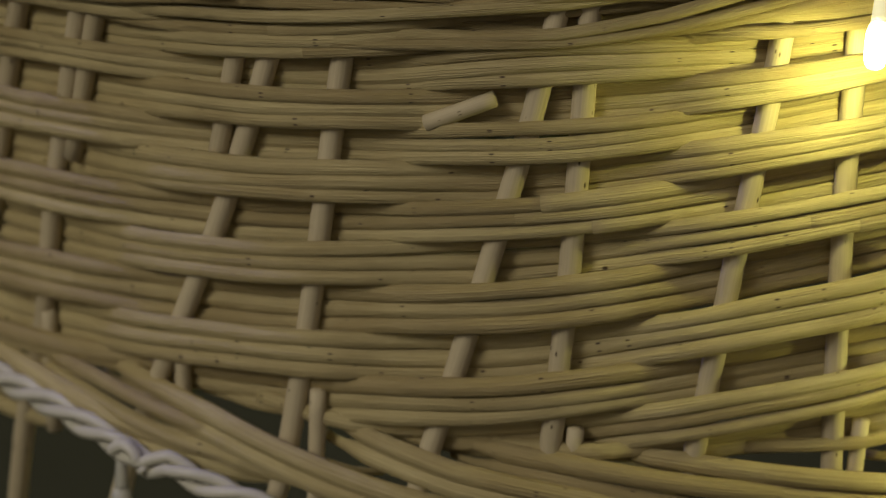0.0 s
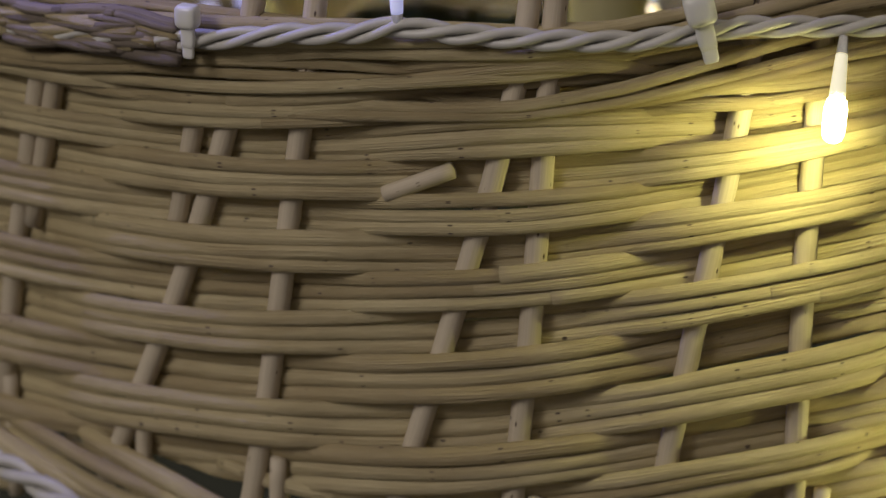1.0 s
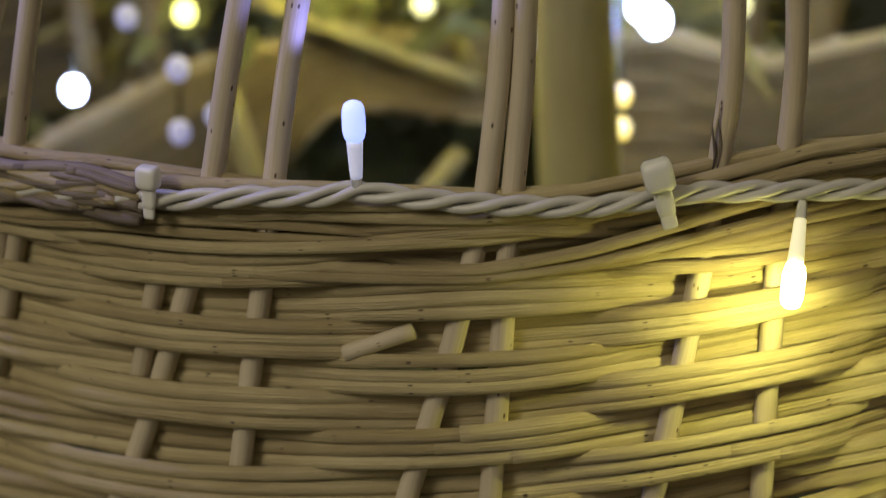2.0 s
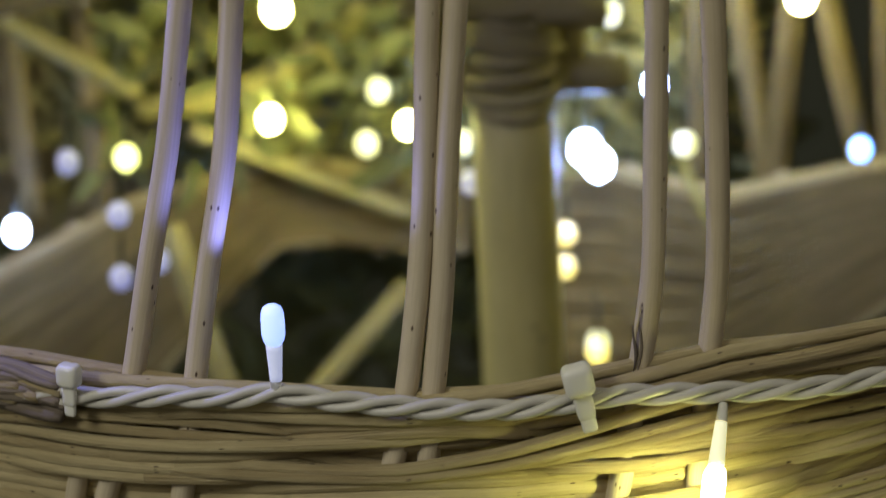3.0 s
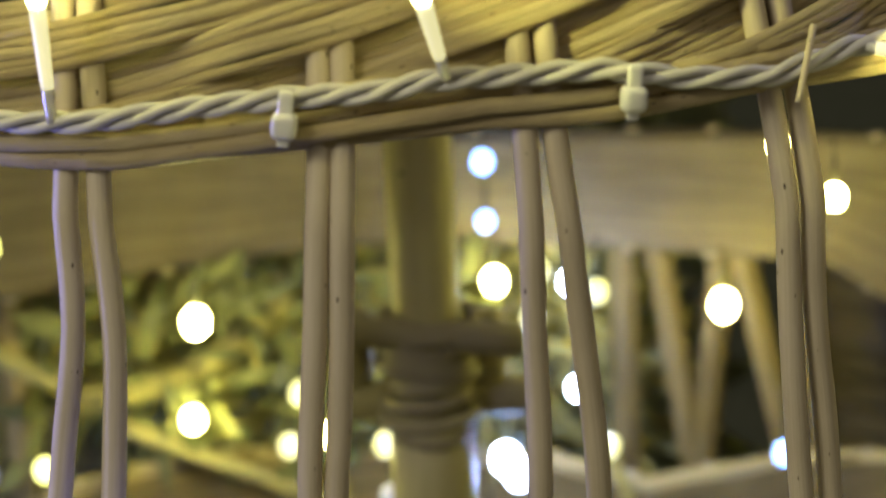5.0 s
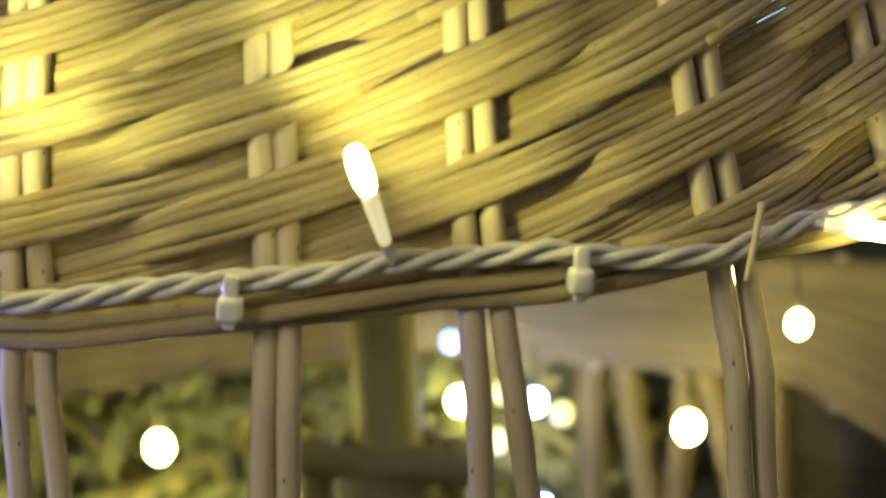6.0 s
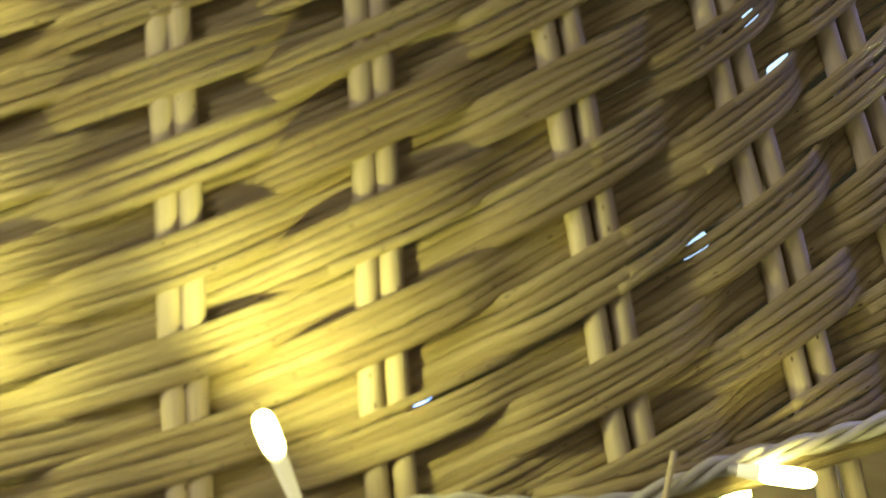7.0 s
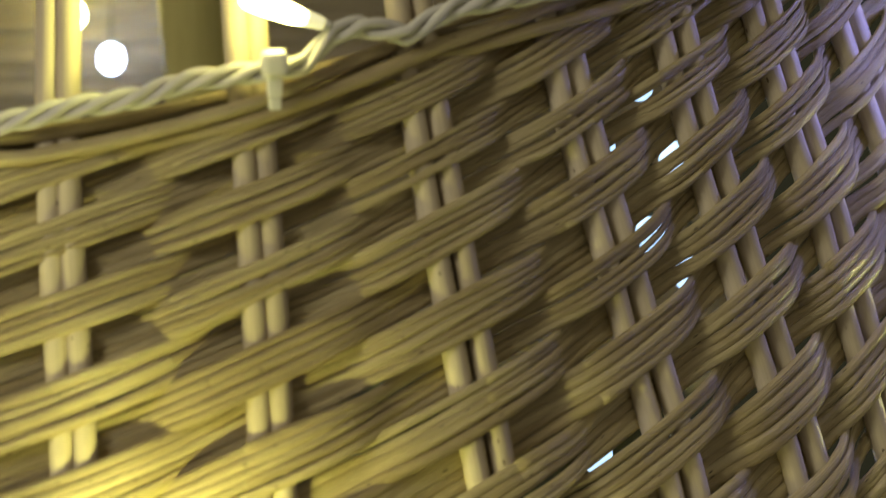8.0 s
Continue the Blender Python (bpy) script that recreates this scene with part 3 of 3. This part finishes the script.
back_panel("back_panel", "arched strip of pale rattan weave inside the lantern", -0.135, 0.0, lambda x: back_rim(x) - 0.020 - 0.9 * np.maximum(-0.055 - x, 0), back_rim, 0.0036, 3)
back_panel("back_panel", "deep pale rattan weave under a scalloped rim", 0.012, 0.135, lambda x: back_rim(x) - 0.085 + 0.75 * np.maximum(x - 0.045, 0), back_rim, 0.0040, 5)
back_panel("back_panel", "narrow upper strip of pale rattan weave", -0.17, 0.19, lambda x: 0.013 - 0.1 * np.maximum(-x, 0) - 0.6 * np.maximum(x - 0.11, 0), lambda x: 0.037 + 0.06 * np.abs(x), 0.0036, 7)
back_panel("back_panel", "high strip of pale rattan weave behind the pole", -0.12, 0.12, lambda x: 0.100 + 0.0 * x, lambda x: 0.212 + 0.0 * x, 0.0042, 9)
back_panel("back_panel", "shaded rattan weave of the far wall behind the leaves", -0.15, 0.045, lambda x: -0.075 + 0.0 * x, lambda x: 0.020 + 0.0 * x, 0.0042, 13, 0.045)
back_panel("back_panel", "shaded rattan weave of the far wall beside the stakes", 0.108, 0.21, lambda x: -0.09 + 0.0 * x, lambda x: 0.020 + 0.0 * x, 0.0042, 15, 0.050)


def stick(a, b, r, label, material=OLIVE):
    n = 8
    P = np.array([np.array(a) + (np.array(b) - np.array(a)) * k / (n - 1) for k in range(n)])
    t = tube("rattan_stick", P, r, material, None, sides=10, label=label, category="stick")
    t["group"] = "loose sticks"
    return t


stick((-0.0525, 0.078, -0.1085), (-0.0195, 0.110, -0.0800), 0.0030, "pale rattan stick leaning inside the lantern")
stick((-0.128, 0.098, 0.000), (-0.0900, 0.112, -0.0265), 0.0030, "pale rattan stick leaning inside the lantern")
stick((-0.0815, 0.101, -0.060), (-0.0625, 0.090, -0.116), 0.0034, "pale rattan stick leaning inside the lantern")
stick((-0.0760, 0.106, -0.0350), (-0.0150, 0.112, -0.0615), 0.0024, "pale rattan stick leaning inside the lantern")
for x0, x1 in ((0.0640, 0.0775), (0.0820, 0.0782), (0.0850, 0.1040), (0.1035, 0.1090), (0.0560, 0.0590), (-0.105, -0.100), (-0.124, -0.118)):
    stick((x1, float(back_y(x1)) + 0.005, -0.058), (x0, float(back_y(x0)) + 0.005, 0.016), 0.0036, "upright rattan stake between the woven panels at the back", DIM_CANE)
# a bent strand that sweeps up in front of the leaves
u = np.linspace(0, 1, 16)
tube("bent_cane", np.stack([-0.090 + 0.060 * u, 0.112 + 0.004 * u, -0.0310 + 0.003 * u + 0.024 * u ** 2.4], axis=1), 0.0036, STRAW, None, sides=10, label="pale bent cane that sweeps up before the leaves", category="cane")

# ---------------------------------------------------------------- lamps inside
inner = empty("inner_string_light", "wire of small warm and cool lamps strung inside the lantern", "string light", "light strings")


def inner_lamp(x, z, y, material, r=0.0030):
    r = 0.92 * r
    ts = np.array([-1.0, -0.9, -0.55, 0.0, 0.55, 0.9, 1.0])
    rs = np.array([0.12, 0.5, 0.88, 1.0, 0.88, 0.5, 0.12]) * r
    tube("lamp", [(x, y, z + t * r * 1.15) for t in ts], rs, material, inner, sides=14)
    tube("holder", [(x, y + 0.0008, z + r * 1.1), (x, y + 0.003, z + r * 1.1 + 0.006), (x, y + 0.007, z + r * 1.1 + 0.009)], 0.0005, DARK, inner, sides=6)


for x, y, z, r in ((-0.0509, 0.0654, 0.0096, 0.0036), (-0.0543, 0.0902, -0.0267, 0.0030), (-0.0189, 0.0681, -0.0213, 0.0028), (0.0793, 0.0815, 0.0080, 0.0036), (0.0225, 0.0980, 0.0082, 0.0032),
                   (0.1030, 0.0600, 0.0440, 0.0029), (-0.0365, 0.1000, 0.1930, 0.0028), (0.0900, 0.0700, 0.0540, 0.0024)):
    inner_lamp(x, z, y, WARM_FAR, r)
for x, y, z, r in ((0.0252, 0.0640, -0.0262, 0.0040), (0.0285, 0.0640, -0.0300, 0.0038), (0.0435, 0.0855, -0.0160, 0.0028), (0.0415, 0.0951, 0.0091, 0.0028), (-0.1181, 0.0730, -0.0509, 0.0030), (-0.0281, 0.1000, 0.1823, 0.0030)):
    inner_lamp(x, z, y, COOL_FAR, r)
for x, y, z, r in ((0.0957, 0.0798, -0.0314, 0.0028), (0.0265, 0.1099, 0.0497, 0.0026), (0.0194, 0.1055, 0.0376, 0.0028), (0.0201, 0.1003, 0.0235, 0.0024)):
    inner_lamp(x, z, y, BLUE_FAR, r)
for x, y, z in ((-0.0881, 0.0572, -0.0261), (-0.1015, 0.0700, 0.0273)):
    inner_lamp(x, z, y, WARM_DIM, 0.0030)
for x, y, z in ((-0.0265, 0.0850, -0.0173), (0.0330, 0.0850, 0.0161), (0.0479, 0.0850, 0.0103), (0.0302, 0.0850, -0.0863), (-0.0051, 0.0850, -0.0314), (0.0517, 0.0850, -0.0317), (-0.0295, 0.0850, -0.0317), (0.0318, 0.0850, 0.0029)):
    inner_lamp(x, z, y, PALE_DIM, 0.0030)
# two unseen lamps added behind the arched strip for the blue glow below it
inner_lamp(-0.036, -0.066, 0.138, BLUE_FAR, 0.0040)
inner_lamp(-0.060, -0.064, 0.138, BLUE_FAR, 0.0040)
for x, y, z in ((-0.1199, 0.0980, -0.1015), (0.0215, 0.0850, -0.0560), (0.0215, 0.0850, -0.0650), (0.0300, 0.0800, -0.0870), (-0.0265, 0.0851, -0.0173)):
    inner_lamp(x, z, y, GOLD, 0.0028)
for x, y, z in ((-0.0897, 0.0508, -0.0386), (-0.0891, 0.0455, -0.0533), (-0.0801, 0.0469, -0.0494), (-0.0031, 0.0537, -0.0314), (-0.1022, 0.0552, -0.0266)):
    inner_lamp(x, z, y, LAVENDER, 0.0030)
# a run of cool lamps that shines through the weave of the upper band
for a, z, r in ((50, 214, 0.104), (56, 196, 0.108), (61, 222, 0.100), (53, 176, 0.112), (66, 205, 0.104), (44, 160, 0.114), (63, 184, 0.110)):
    p = polar(np.array([a]), r, z / 1000)[0]
    inner_lamp(float(p[0]), float(p[2]), float(p[1]), GLINT, 0.0032)
# unseen cool lamps added round the right side for violet light on the weave
for a, z in ((79, 176), (92, 228)):
    base = [float(v) for v in polar(np.array([a]), float(radius_at(z, a)) + 0.010, z / 1000 - 0.004)[0]]
    tip = [float(v) for v in polar(np.array([a - 7.0]), float(radius_at(z, a - 7)) + 0.030, z / 1000)[0]]
    led(up_string, base, tip, COOL)
    beam(base, tip, VIOLET, 0.23, 170)

# ---------------------------------------------------------------- greenery behind
def leaf_mesh(name, n, seed, box, size, material, label="dense dark green artificial leaves behind the lantern", category="foliage", slim=1.0):
    rnd = random.Random(seed)
    vs, fs = [], []
    for k in range(n):
        c = Vector([rnd.uniform(*b) for b in box])
        q = Euler((rnd.uniform(-0.9, 0.9), rnd.uniform(-3, 3), rnd.uniform(-0.9, 0.9))).to_matrix()
        L = rnd.uniform(*size)
        W = L * rnd.uniform(0.12, 0.22) * slim
        base = len(vs)
        for u, w, h in ((0, 0.1, 0), (0.3, 0.9, 0.05), (0.65, 0.8, 0.07), (1, 0.05, 0)):
            vs.append(c + q @ Vector((-w * W, -h * L + 0.03 * L, u * L)))
            vs.append(c + q @ Vector((0, -h * L, u * L)))
            vs.append(c + q @ Vector((w * W, -h * L + 0.03 * L, u * L)))
        for i in range(3):
            for j in range(2):
                a = base + i * 3 + j
                fs.append((a, a + 1, a + 4, a + 3))
    ob = mesh_object(name, vs, fs, material, None, None, True, label, category, "stuff")
    return ob


leaf_mesh("foliage", 900, 5, ((-0.15, 0.09), (0.17, 0.30), (-0.12, 0.03)), (0.015, 0.034), LEAF)
leaf_mesh("foliage", 260, 8, ((-0.10, 0.02), (0.105, 0.135), (-0.045, 0.005)), (0.010, 0.020), LEAF)
leaf_mesh("foliage", 420, 21, ((-0.13, 0.06), (0.19, 0.30), (-0.23, -0.10)), (0.015, 0.034), LEAF)
leaf_mesh("straw", 1100, 12, ((-0.12, 0.06), (0.125, 0.17), (-0.050, 0.004)), (0.012, 0.036), STRAW, "pale yellow-green straw tufts behind the lantern", "straw", 0.35)


# ---------------------------------------------------------------- hall
def slab(name, x0, x1, y0, y1, z0, z1, material, label, category):
    vs = [(x, y, z) for z in (z0, z1) for y in (y0, y1) for x in (x0, x1)]
    fs = [(0, 2, 3, 1), (4, 5, 7, 6), (0, 1, 5, 4), (2, 6, 7, 3), (0, 4, 6, 2), (1, 3, 7, 5)]
    return mesh_object(name, vs, fs, material, None, None, False, label, category, "structure")


slab("floor", -1.5, 1.5, -1.5, 1.0, -0.45, -0.401, DARK, "dark matt floor under the lantern", "floor")
# added dark sheet that hides the sky and stands for the hall's darkness
slab("backdrop", -1.5, 1.5, 1.0, 1.05, -0.45, 1.2, DARK, "dark backdrop added for the darkness behind the lantern", "wall")
